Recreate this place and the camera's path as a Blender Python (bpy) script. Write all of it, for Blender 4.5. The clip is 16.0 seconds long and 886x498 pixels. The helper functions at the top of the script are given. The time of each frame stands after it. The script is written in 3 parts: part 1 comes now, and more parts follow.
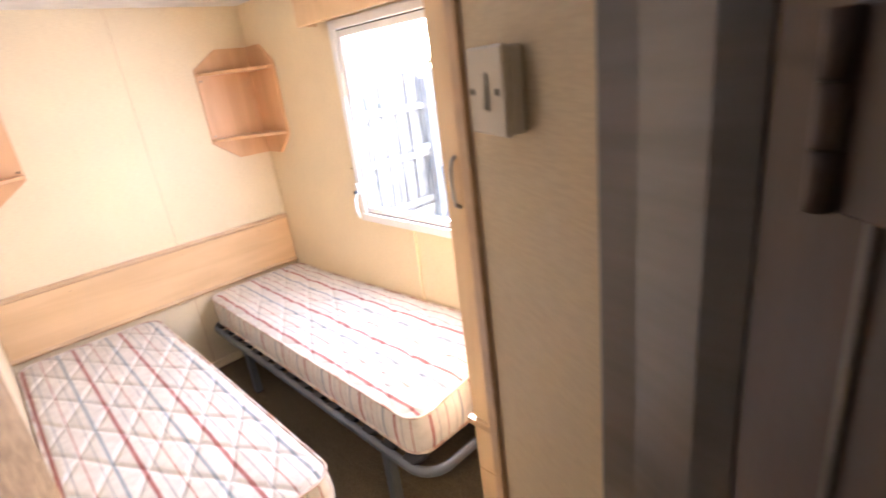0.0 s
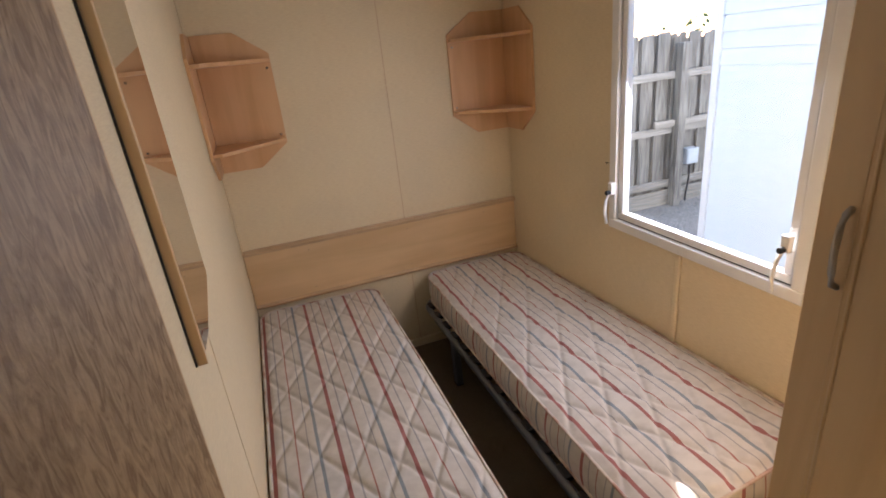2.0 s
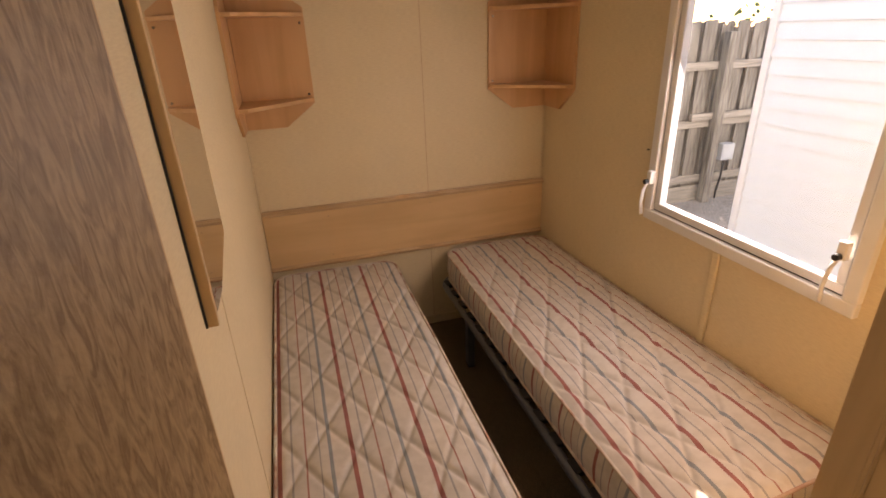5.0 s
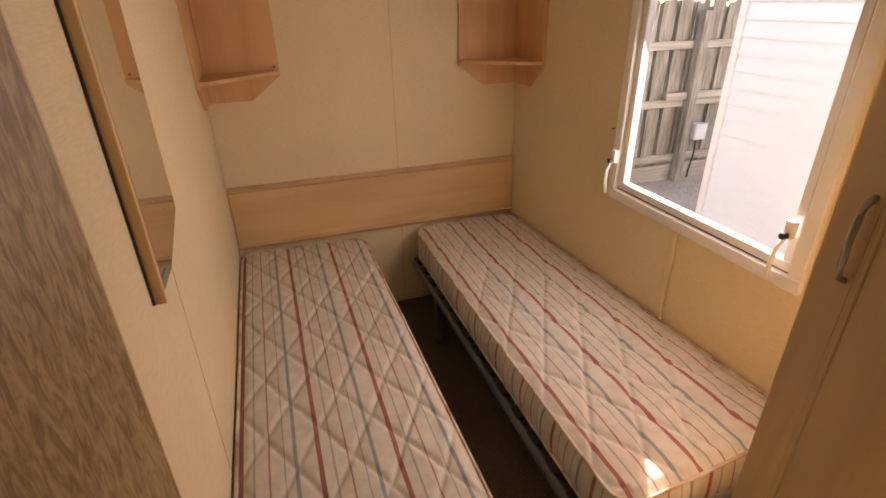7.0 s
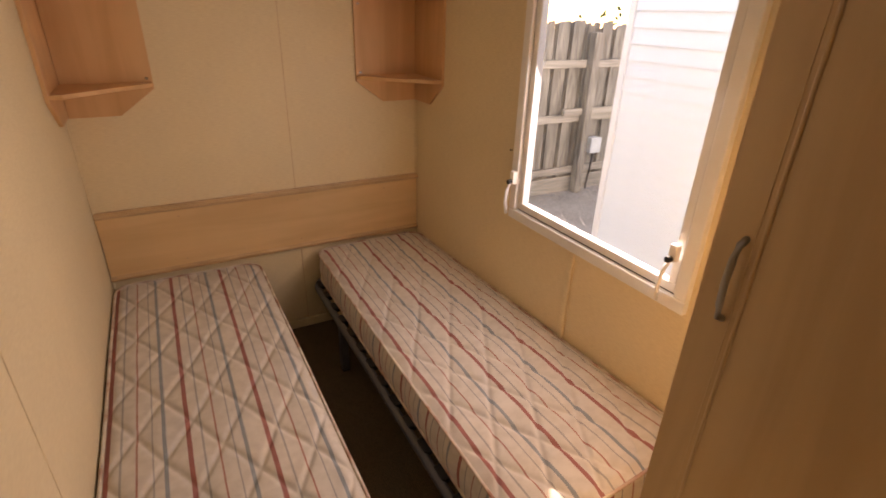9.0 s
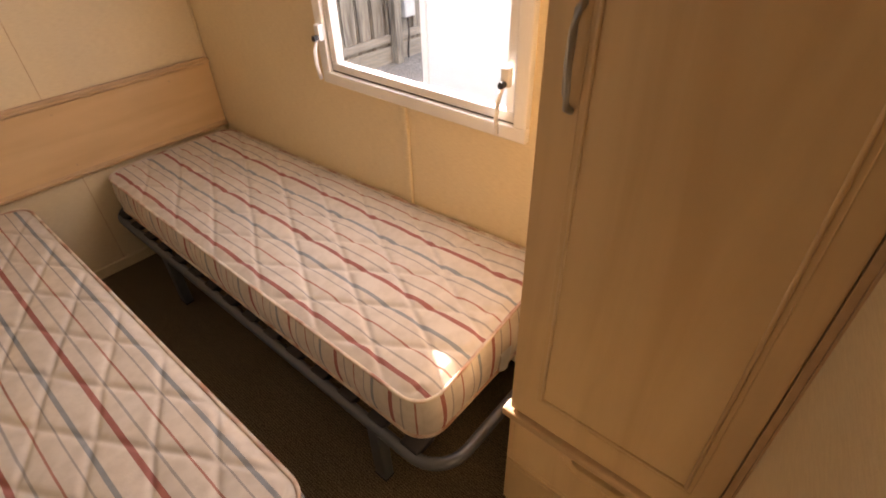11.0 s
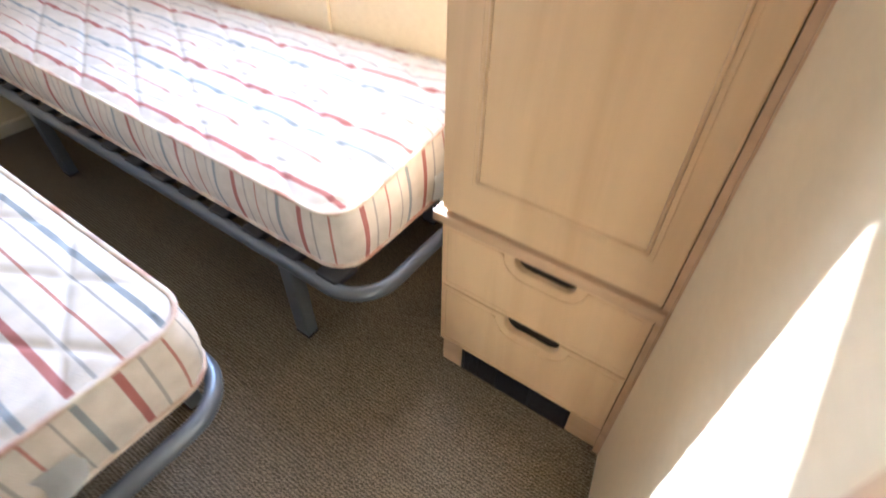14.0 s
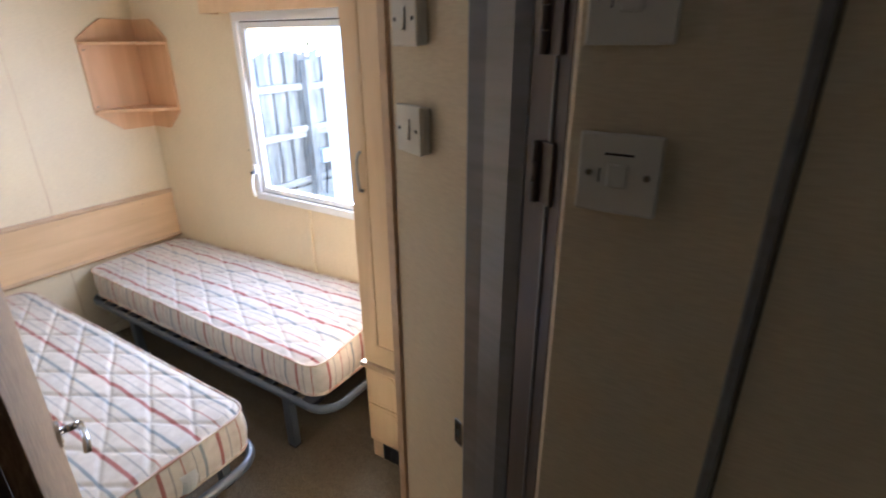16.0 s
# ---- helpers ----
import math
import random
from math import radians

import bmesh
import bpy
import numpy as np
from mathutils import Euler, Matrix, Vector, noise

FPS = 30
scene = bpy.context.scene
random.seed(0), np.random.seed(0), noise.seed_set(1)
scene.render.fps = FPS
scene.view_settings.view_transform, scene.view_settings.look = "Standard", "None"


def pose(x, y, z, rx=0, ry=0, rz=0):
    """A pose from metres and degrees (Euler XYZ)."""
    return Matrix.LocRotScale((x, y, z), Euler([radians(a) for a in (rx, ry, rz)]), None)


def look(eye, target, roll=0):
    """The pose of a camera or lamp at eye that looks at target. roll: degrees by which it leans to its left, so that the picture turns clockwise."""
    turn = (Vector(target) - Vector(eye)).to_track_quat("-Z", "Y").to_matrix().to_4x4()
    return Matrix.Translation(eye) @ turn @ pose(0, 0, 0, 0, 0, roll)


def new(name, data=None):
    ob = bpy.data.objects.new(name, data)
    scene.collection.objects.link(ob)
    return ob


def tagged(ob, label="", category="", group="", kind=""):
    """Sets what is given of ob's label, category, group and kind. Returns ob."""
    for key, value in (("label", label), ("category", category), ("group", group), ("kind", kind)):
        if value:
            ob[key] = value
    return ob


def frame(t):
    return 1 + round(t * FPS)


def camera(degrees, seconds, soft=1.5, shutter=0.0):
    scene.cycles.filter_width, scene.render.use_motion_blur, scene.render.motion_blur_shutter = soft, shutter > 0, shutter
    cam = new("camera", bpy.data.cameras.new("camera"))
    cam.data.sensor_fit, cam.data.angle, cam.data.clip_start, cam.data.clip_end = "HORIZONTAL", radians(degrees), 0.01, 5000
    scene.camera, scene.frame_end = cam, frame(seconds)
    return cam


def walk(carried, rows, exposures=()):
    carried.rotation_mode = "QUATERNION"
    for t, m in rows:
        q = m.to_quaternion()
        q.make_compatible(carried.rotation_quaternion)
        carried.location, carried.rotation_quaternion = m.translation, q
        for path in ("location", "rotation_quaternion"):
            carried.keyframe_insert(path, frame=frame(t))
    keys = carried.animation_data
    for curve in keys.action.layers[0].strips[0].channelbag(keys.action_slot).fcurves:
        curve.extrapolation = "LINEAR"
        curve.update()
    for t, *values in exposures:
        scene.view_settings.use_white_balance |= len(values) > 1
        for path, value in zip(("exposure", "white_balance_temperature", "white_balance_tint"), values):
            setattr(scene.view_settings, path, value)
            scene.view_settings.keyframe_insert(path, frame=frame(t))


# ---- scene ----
# ---- camera ----
cam = camera(82.9, 16.0, soft=1.7, shutter=0.3)
PATH = [
    (0.00, (-1.384, -2.971, 1.551), (-0.122, -1.577, 0.870), -7.4),
    (0.40, (-1.433, -2.881, 1.602), (-0.558, -1.495, 1.015), -7.3),
    (0.50, (-1.433, -2.854, 1.619), (-0.477, -1.239, 0.927), -8.0),
    (1.00, (-1.440, -2.708, 1.590), (-0.588, -1.056, 0.888), -5.9),
    (1.50, (-1.297, -2.596, 1.614), (-0.594, -0.881, 0.864), -6.6),
    (2.00, (-1.297, -2.536, 1.618), (-0.714, -0.767, 0.888), -6.3),
    (2.50, (-1.317, -2.523, 1.633), (-0.786, -0.735, 0.911), -4.8),
    (3.00, (-1.31, -2.5, 1.631), (-0.796, -0.712, 0.898), -3.6),
    (3.50, (-1.313, -2.485, 1.624), (-0.796, -0.702, 0.88), -2.9),
    (6.00, (-1.292, -2.456, 1.562), (-0.782, -0.726, 0.696), -1.9),
    (6.50, (-1.271, -2.469, 1.555), (-0.733, -0.76, 0.666), -1.4),
    (7.00, (-1.258, -2.482, 1.588), (-0.686, -0.785, 0.698), -1.1),
    (7.50, (-1.277, -2.465, 1.61), (-0.69, -0.758, 0.749), -0.9),
    (8.00, (-1.262, -2.479, 1.585), (-0.641, -0.774, 0.745), -0.4),
    (8.50, (-1.21, -2.514, 1.575), (-0.515, -0.841, 0.728), 0.0),
    (9.00, (-1.173, -2.416, 1.611), (-0.402, -1.046, 0.865), 1.8),
    (11.50, (-1.062, -2.348, 1.323), (-0.026, -1.493, 0.217), -2.1),
    (12.00, (-1.060, -2.397, 1.075), (-0.048, -1.548, -0.057), -2.7),
    (12.50, (-0.977, -2.374, 0.684), (0.032, -1.550, -0.469), -2.4),
    (13.00, (-0.961, -2.386, 0.597), (0.070, -1.589, -0.555), -0.9),
    (13.50, (-0.969, -2.389, 0.629), (0.079, -1.637, -0.538), 0.2),
    (14.00, (-1.074, -2.416, 1.089), (-0.036, -1.713, -0.118), 1.3),
    (14.50, (-1.227, -2.563, 1.492), (-0.164, -1.822, 0.332), 1.7),
    (15.00, (-1.445, -2.796, 1.615), (-0.318, -1.882, 0.653), -0.8),
    (15.50, (-1.605, -3.034, 1.652), (-0.415, -2.043, 0.860), -1.2),
    (15.70, (-1.660, -3.099, 1.655), (-0.417, -2.130, 0.920), 0.2),
    (16.00, (-1.724, -3.162, 1.667), (-0.364, -2.307, 0.999), -0.3),
]
walk(cam, [(t, look(eye, target, roll)) for t, eye, target, roll in PATH],
     [(0.0, 4.0, 5450, 22), (0.4, 2.95, 5250, 19), (1.0, 2.3, 5000, 16), (2.0, 2.05, 5900, 18), (3.5, 1.95, 7900, 26), (9.0, 1.92, 8300, 30),
      (11.5, 2.37, 7100, 24), (12.0, 2.58, 6000, 17), (12.5, 3.6, 4850, 10), (13.1, 4.3, 4600, 9), (13.6, 4.55, 4400, 9), (14.0, 3.85, 4700, 11), (14.5, 2.7, 5150, 16), (15.0, 2.7, 4950, 15), (16.0, 3.35, 4800, 13)])

# ---- light ----
world = bpy.data.worlds.new("World")
scene.world = world
world.use_nodes = True
nt = world.node_tree
sky = nt.nodes.new("ShaderNodeTexSky")
sky.sky_type, sky.sun_disc = "NISHITA", False
sky.sun_elevation, sky.sun_rotation = radians(28.2), radians(31.0)
nt.links.new(sky.outputs[0], nt.nodes["Background"].inputs[0])
nt.nodes["Background"].inputs[1].default_value = 0.15

sun = new("sun", bpy.data.lights.new("sun", "SUN"))
sun.data.energy, sun.data.angle, sun.data.color = 5.0, radians(0.5), (1, 0.94, 0.86)
sun.matrix_world = look((5.0, 8.32, 5.2), (0, 0, 0))

# the sky's light in the window's opening
skylight = new("window_daylight", bpy.data.lights.new("window_daylight", "AREA"))
skylight.data.shape, skylight.data.size, skylight.data.size_y = "RECTANGLE", 0.68, 0.78
skylight.data.energy, skylight.data.color = 2.0, (0.97, 0.98, 1.0)
skylight.matrix_world = look((0.05, -1.305, 1.33), (-1, -1.305, 0.85))


# ---- materials ----
def material(name, base, rough=0.6, metal=0.0, second=None, scale=(8, 8, 8), bump=0.1, fine=120.0, detail=5.0, stain=0.12, distort=0.0, spec=0.5):
    """Noise-mixed colour at two scales with a fine bump, in object metres."""
    m = bpy.data.materials.new(name)
    m.use_nodes = True
    n, l = m.node_tree.nodes, m.node_tree.links
    p = n["Principled BSDF"]
    p.inputs["Roughness"].default_value, p.inputs["Metallic"].default_value = rough, metal
    p.inputs["Specular IOR Level"].default_value = spec
    co = n.new("ShaderNodeTexCoord")
    mp = n.new("ShaderNodeMapping")
    mp.inputs["Scale"].default_value = scale
    l.new(co.outputs["Object"], mp.inputs["Vector"])
    a = n.new("ShaderNodeTexNoise")
    a.inputs["Scale"].default_value, a.inputs["Detail"].default_value, a.inputs["Distortion"].default_value = 1.0, detail, distort
    l.new(mp.outputs[0], a.inputs["Vector"])
    ramp = n.new("ShaderNodeValToRGB")
    second = second or tuple(c * 0.85 for c in base)
    ramp.color_ramp.elements[0].color, ramp.color_ramp.elements[1].color = (*second, 1), (*base, 1)
    ramp.color_ramp.elements[0].position, ramp.color_ramp.elements[1].position = 0.36, 0.62
    l.new(a.outputs["Fac"], ramp.inputs[0])
    big = n.new("ShaderNodeTexNoise")
    big.inputs["Scale"].default_value, big.inputs["Detail"].default_value = 2.3, 3
    l.new(co.outputs["Object"], big.inputs["Vector"])
    mx = n.new("ShaderNodeMix")
    mx.data_type, mx.blend_type = "RGBA", "MULTIPLY"
    mr = n.new("ShaderNodeMapRange")
    mr.inputs[1].default_value, mr.inputs[2].default_value, mr.inputs[3].default_value, mr.inputs[4].default_value = 0.3, 0.7, 1 - stain, 1.0
    l.new(big.outputs["Fac"], mr.inputs[0])
    mx.inputs[0].default_value = 1.0
    l.new(ramp.outputs[0], mx.inputs[6])
    l.new(mr.outputs[0], mx.inputs[7])
    l.new(mx.outputs[2], p.inputs["Base Color"])
    f = n.new("ShaderNodeTexNoise")
    f.inputs["Scale"].default_value, f.inputs["Detail"].default_value = fine, 3
    l.new(co.outputs["Object"], f.inputs["Vector"])
    b = n.new("ShaderNodeBump")
    b.inputs["Strength"].default_value, b.inputs["Distance"].default_value = bump, 0.003
    l.new(f.outputs["Fac"], b.inputs["Height"])
    l.new(b.outputs[0], p.inputs["Normal"])
    return m


def striped_fabric():
    """Ticking: red and blue stripes across the first UV axis, in metres, on worn cream cotton."""
    m = material("striped_ticking", (0.7, 0.64, 0.56), 0.9, second=(0.63, 0.57, 0.49), scale=(30, 30, 30), bump=0.35, fine=420, stain=0.12, spec=0.1)
    n, l = m.node_tree.nodes, m.node_tree.links
    uv = n.new("ShaderNodeUVMap")
    uv.uv_map = "stripe"
    sep = n.new("ShaderNodeSeparateXYZ")
    l.new(uv.outputs[0], sep.inputs[0])
    wob = n.new("ShaderNodeTexNoise")
    wob.inputs["Scale"].default_value = 9
    co = n.new("ShaderNodeTexCoord")
    l.new(co.outputs["Object"], wob.inputs["Vector"])
    wm = n.new("ShaderNodeMath")
    wm.operation = "MULTIPLY_ADD"
    wm.inputs[1].default_value = 0.0025
    l.new(wob.outputs["Fac"], wm.inputs[0])
    l.new(sep.outputs[0], wm.inputs[2])
    dv = n.new("ShaderNodeMath")
    dv.operation, dv.inputs[1].default_value = "DIVIDE", 0.205
    l.new(wm.outputs[0], dv.inputs[0])
    fr = n.new("ShaderNodeMath")
    fr.operation = "FRACT"
    l.new(dv.outputs[0], fr.inputs[0])
    ramp = n.new("ShaderNodeValToRGB")
    ramp.color_ramp.interpolation = "CONSTANT"
    white, red, thin_red, blue, grey = (1, 1, 1), (0.58, 0.26, 0.26), (0.66, 0.36, 0.33), (0.46, 0.54, 0.64), (0.6, 0.62, 0.66)
    stops = [(0.0, white), (0.22, red), (0.282, white), (0.41, grey), (0.436, white), (0.6, thin_red), (0.622, white), (0.79, grey), (0.812, white), (0.925, blue), (0.975, white)]
    e = ramp.color_ramp.elements
    e[0].position, e[0].color = stops[0][0], (*stops[0][1], 1)
    e[1].position, e[1].color = stops[1][0], (*stops[1][1], 1)
    for pos, c in stops[2:]:
        k = e.new(pos)
        k.color = (*c, 1)
    l.new(fr.outputs[0], ramp.inputs[0])
    p = n["Principled BSDF"]
    old = p.inputs["Base Color"].links[0].from_socket
    mx = n.new("ShaderNodeMix")
    mx.data_type, mx.blend_type = "RGBA", "MULTIPLY"
    mx.inputs[0].default_value = 1.0
    l.new(old, mx.inputs[6])
    l.new(ramp.outputs[0], mx.inputs[7])
    l.new(mx.outputs[2], p.inputs["Base Color"])
    return m


def glass_material():
    m = bpy.data.materials.new("window_glass")
    m.use_nodes = True
    n, l = m.node_tree.nodes, m.node_tree.links
    out = n["Material Output"]
    n.remove(n["Principled BSDF"])
    tr, gl, mix = n.new("ShaderNodeBsdfTransparent"), n.new("ShaderNodeBsdfGlossy"), n.new("ShaderNodeMixShader")
    gl.inputs["Roughness"].default_value = 0.02
    mix.inputs[0].default_value = 0.035
    l.new(tr.outputs[0], mix.inputs[1])
    l.new(gl.outputs[0], mix.inputs[2])
    l.new(mix.outputs[0], out.inputs[0])
    return m


def carpet_material():
    """Looped brown cord carpet in short rows."""
    m = material("brown_cord_carpet", (0.345, 0.268, 0.167), 0.95, second=(0.185, 0.142, 0.085), scale=(260, 260, 260), bump=0.0, stain=0.2, detail=2, spec=0.1)
    n, l = m.node_tree.nodes, m.node_tree.links
    co = n.new("ShaderNodeTexCoord")
    w = n.new("ShaderNodeTexWave")
    w.inputs["Scale"].default_value, w.inputs["Distortion"].default_value, w.inputs["Detail"].default_value, w.inputs["Detail Scale"].default_value = 42, 6.0, 2.0, 3.5
    l.new(co.outputs["Object"], w.inputs["Vector"])
    p = n["Principled BSDF"]
    b = p.inputs["Normal"].links[0].from_node
    b.inputs["Strength"].default_value, b.inputs["Distance"].default_value = 0.8, 0.004
    l.new(w.outputs["Fac"], b.inputs["Height"])
    # the bump's wave also darkens the furrows: shade between loops painted into the colour
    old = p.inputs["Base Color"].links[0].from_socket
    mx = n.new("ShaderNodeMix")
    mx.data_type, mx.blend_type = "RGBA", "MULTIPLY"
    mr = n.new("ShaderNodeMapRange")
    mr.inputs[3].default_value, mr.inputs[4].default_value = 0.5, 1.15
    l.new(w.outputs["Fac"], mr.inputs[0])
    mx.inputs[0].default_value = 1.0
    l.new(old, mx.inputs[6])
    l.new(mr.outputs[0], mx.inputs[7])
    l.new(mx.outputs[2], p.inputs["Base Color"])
    return m


WALLPAPER = material("cream_vinyl_wallboard", (0.8, 0.67, 0.445), 0.55, second=(0.74, 0.61, 0.395), scale=(40, 40, 320), bump=0.12, fine=260, stain=0.07)
CEILING = material("white_ceiling_board", (0.82, 0.79, 0.73), 0.7, bump=0.1, stain=0.06)
BEECH = material("beech_foil", (0.76, 0.545, 0.3), 0.38, second=(0.66, 0.45, 0.235), scale=(11, 11, 1.2), bump=0.04, fine=300, stain=0.1, distort=0.6)
BEECH_ACROSS = material("beech_foil_across", (0.75, 0.52, 0.28), 0.42, second=(0.67, 0.45, 0.235), scale=(1.2, 9, 12), bump=0.04, fine=300, stain=0.1, distort=0.6)
BEECH_SHELF = material("warm_beech_foil", (0.74, 0.45, 0.23), 0.4, second=(0.64, 0.37, 0.175), scale=(11, 11, 1.2), bump=0.04, fine=300, stain=0.1, distort=0.6)
BEECH_EDGE = material("beech_edge_band", (0.64, 0.44, 0.255), 0.45, second=(0.55, 0.365, 0.205), scale=(6, 6, 30), bump=0.05, stain=0.1)
OAK = material("pale_oak_foil", (0.47, 0.315, 0.158), 0.5, second=(0.265, 0.158, 0.066), scale=(105, 105, 20), bump=0.35, fine=90, stain=0.12, distort=1.6, detail=3)
CARPET = carpet_material()
TICKING = striped_fabric()
PIPING = material("cream_piping", (0.74, 0.66, 0.54), 0.9, second=(0.45, 0.25, 0.18), scale=(14, 14, 14), bump=0.3, fine=300, stain=0.1)
STEEL = material("grey_painted_steel", (0.15, 0.162, 0.178), 0.38, 0.4, second=(0.13, 0.142, 0.157), bump=0.03, fine=200, stain=0.1)
RUBBER = material("black_rubber", (0.02, 0.02, 0.022), 0.55, bump=0.1)
SLAT_WOOD = material("dark_slat_wood", (0.12, 0.08, 0.05), 0.6, scale=(2, 30, 2))
UPVC = material("white_upvc", (0.84, 0.83, 0.81), 0.3, second=(0.8, 0.79, 0.77), bump=0.02, stain=0.05)
GASKET = material("black_gasket", (0.03, 0.03, 0.03), 0.6)
GLASS = glass_material()
MIRROR = material("mirror_silver", (0.9, 0.9, 0.88), 0.02, 1.0, second=(0.9, 0.9, 0.88), bump=0.0, stain=0.02)
CHROME = material("chrome", (0.62, 0.62, 0.64), 0.15, 1.0, second=(0.58, 0.58, 0.6), bump=0.02, stain=0.1)
SATIN = material("satin_nickel", (0.5, 0.49, 0.47), 0.35, 1.0, bump=0.03, stain=0.1)
SWITCH = material("ivory_plastic", (0.8, 0.75, 0.63), 0.35, second=(0.77, 0.72, 0.6), bump=0.02, stain=0.06)
DARK = material("dark_print", (0.03, 0.028, 0.025), 0.6)
# near-black colour that stands in for shade in the wardrobe's recesses
RECESS_SHADE = material("recess_shade", (0.03, 0.022, 0.015), 0.8)
GRILLE = material("black_grille_metal", (0.02, 0.02, 0.022), 0.4, 0.3)
ALU = material("grey_door_trim", (0.26, 0.25, 0.25), 0.35, 0.3, second=(0.22, 0.215, 0.21), scale=(5, 5, 40), bump=0.05, stain=0.1)
BROWN_FRAME = material("dark_brown_frame", (0.1, 0.068, 0.05), 0.45, second=(0.075, 0.05, 0.038), scale=(30, 30, 3), stain=0.1)
SIDING = material("white_vinyl_siding", (0.8, 0.84, 0.86), 0.45, second=(0.76, 0.81, 0.83), bump=0.05, stain=0.06)
FENCE = material("weathered_fence_wood", (0.33, 0.31, 0.27), 0.85, second=(0.13, 0.118, 0.1), scale=(40, 40, 3), bump=0.4, fine=60, stain=0.35, distort=0.8)
FENCE_RAIL = material("weathered_rail_wood", (0.4, 0.37, 0.32), 0.85, second=(0.24, 0.22, 0.19), scale=(3, 40, 40), bump=0.4, fine=60, stain=0.3)
GRAVEL = material("grey_gravel", (0.44, 0.42, 0.385), 0.9, second=(0.14, 0.13, 0.12), scale=(45, 45, 45), bump=1.0, fine=60, stain=0.3)
LEAF = material("hedge_leaf", (0.1, 0.16, 0.05), 0.6, second=(0.05, 0.09, 0.025), scale=(6, 6, 6), stain=0.3)
BOX_GREY = material("grey_plastic_box", (0.5, 0.54, 0.56), 0.5)
TAG = material("white_tag", (0.8, 0.8, 0.8), 0.8, stain=0.04)


# ---- helpers of this scene ----
def bm_obj(name, bm, mat, parent=None, label="", smooth=False):
    me = bpy.data.meshes.new(name)
    bmesh.ops.recalc_face_normals(bm, faces=bm.faces[:])
    bm.to_mesh(me)
    bm.free()
    me.materials.append(mat)
    if smooth:
        for p in me.polygons:
            p.use_smooth = True
    ob = new(name, me)
    if parent:
        ob.parent = parent
    if label:
        ob["label"] = label
    return ob


def part(name, bm, mat, parent, label="", smooth=False):
    return bm_obj(name, bm, mat, parent, label, smooth)


def thing(name, label, category, group="", loc=(0, 0, 0)):
    e = new(name)
    e.location = loc
    e.empty_display_size = 0.1
    return tagged(e, label, category, group)


def box(lo, hi, bevel=0.0, bm=None):
    """A box between two corners, with its edges rounded."""
    own = bmesh.new()
    r = bmesh.ops.create_cube(own, size=1.0)
    s = [hi[i] - lo[i] for i in range(3)]
    c = [(hi[i] + lo[i]) / 2 for i in range(3)]
    for v in r["verts"]:
        v.co = Vector([c[i] + v.co[i] * s[i] for i in range(3)])
    if bevel:
        bmesh.ops.bevel(own, geom=own.edges[:], offset=bevel, segments=2, affect="EDGES", profile=0.5)
    if bm is None:
        return own
    tmp = bpy.data.meshes.new("tmp")
    own.to_mesh(tmp)
    own.free()
    bm.from_mesh(tmp)
    bpy.data.meshes.remove(tmp)
    return bm


def prism(points, axis, a, b, bevel=0.0):
    """A flat outline pushed along an axis from a to b; points are the two other coordinates in x, y, z order."""
    bm = bmesh.new()
    def at(p, k):
        v = list(p)
        v.insert("xyz".index(axis), k)
        return v
    lo = [bm.verts.new(at(p, a)) for p in points]
    hi = [bm.verts.new(at(p, b)) for p in points]
    n = len(points)
    f1, f2 = bm.faces.new(lo), bm.faces.new(hi[::-1])
    for i in range(n):
        bm.faces.new((lo[i], hi[i], hi[(i + 1) % n], lo[(i + 1) % n]))
    bmesh.ops.recalc_face_normals(bm, faces=bm.faces[:])
    if bevel:
        bmesh.ops.bevel(bm, geom=list(set(f1.edges[:] + f2.edges[:])), offset=bevel, segments=2, affect="EDGES", profile=0.5)
    return bm


def tube(path, radius, seg=8, closed=False, flat=1.0, bm=None):
    """A round or flattened bar swept along a path."""
    bm = bm or bmesh.new()
    path = [Vector(p) for p in path]
    rings, n = [], len(path)
    for i, p in enumerate(path):
        a = path[(i - 1) % n] if (closed or i) else p
        b = path[(i + 1) % n] if (closed or i < n - 1) else p
        d = (b - a).normalized()
        up = Vector((0, 0, 1)) if abs(d.z) < 0.9 else Vector((0, 1, 0))
        s = d.cross(up).normalized()
        u = s.cross(d)
        rings.append([bm.verts.new(p + radius * (math.cos(k) * s + flat * math.sin(k) * u)) for k in [2 * math.pi * j / seg for j in range(seg)]])
    for i in range(n if closed else n - 1):
        r, q = rings[i], rings[(i + 1) % n]
        for j in range(seg):
            bm.faces.new((r[j], r[(j + 1) % seg], q[(j + 1) % seg], q[j]))
    if not closed:
        bm.faces.new(rings[0][::-1])
        bm.faces.new(rings[-1])
    return bm


def cyl(p, q, radius, seg=16):
    return tube([p, q], radius, seg)


# ---- structure ----
LEFT, DOOR_Y, TOP = -1.505, -2.43, 2.0
structure = dict(kind="structure")

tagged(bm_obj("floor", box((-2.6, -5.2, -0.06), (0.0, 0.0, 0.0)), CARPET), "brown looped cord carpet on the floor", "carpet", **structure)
tagged(bm_obj("ceiling", box((-2.6, -5.2, TOP), (0.1, 0.1, TOP + 0.05)), CEILING), "white ceiling boards", "ceiling", **structure)
tagged(bm_obj("wall_head", box((LEFT - 0.2, 0.0, -0.06), (0.1, 0.1, TOP)), WALLPAPER), "cream vinyl wallboard behind the beds", "wall", **structure)

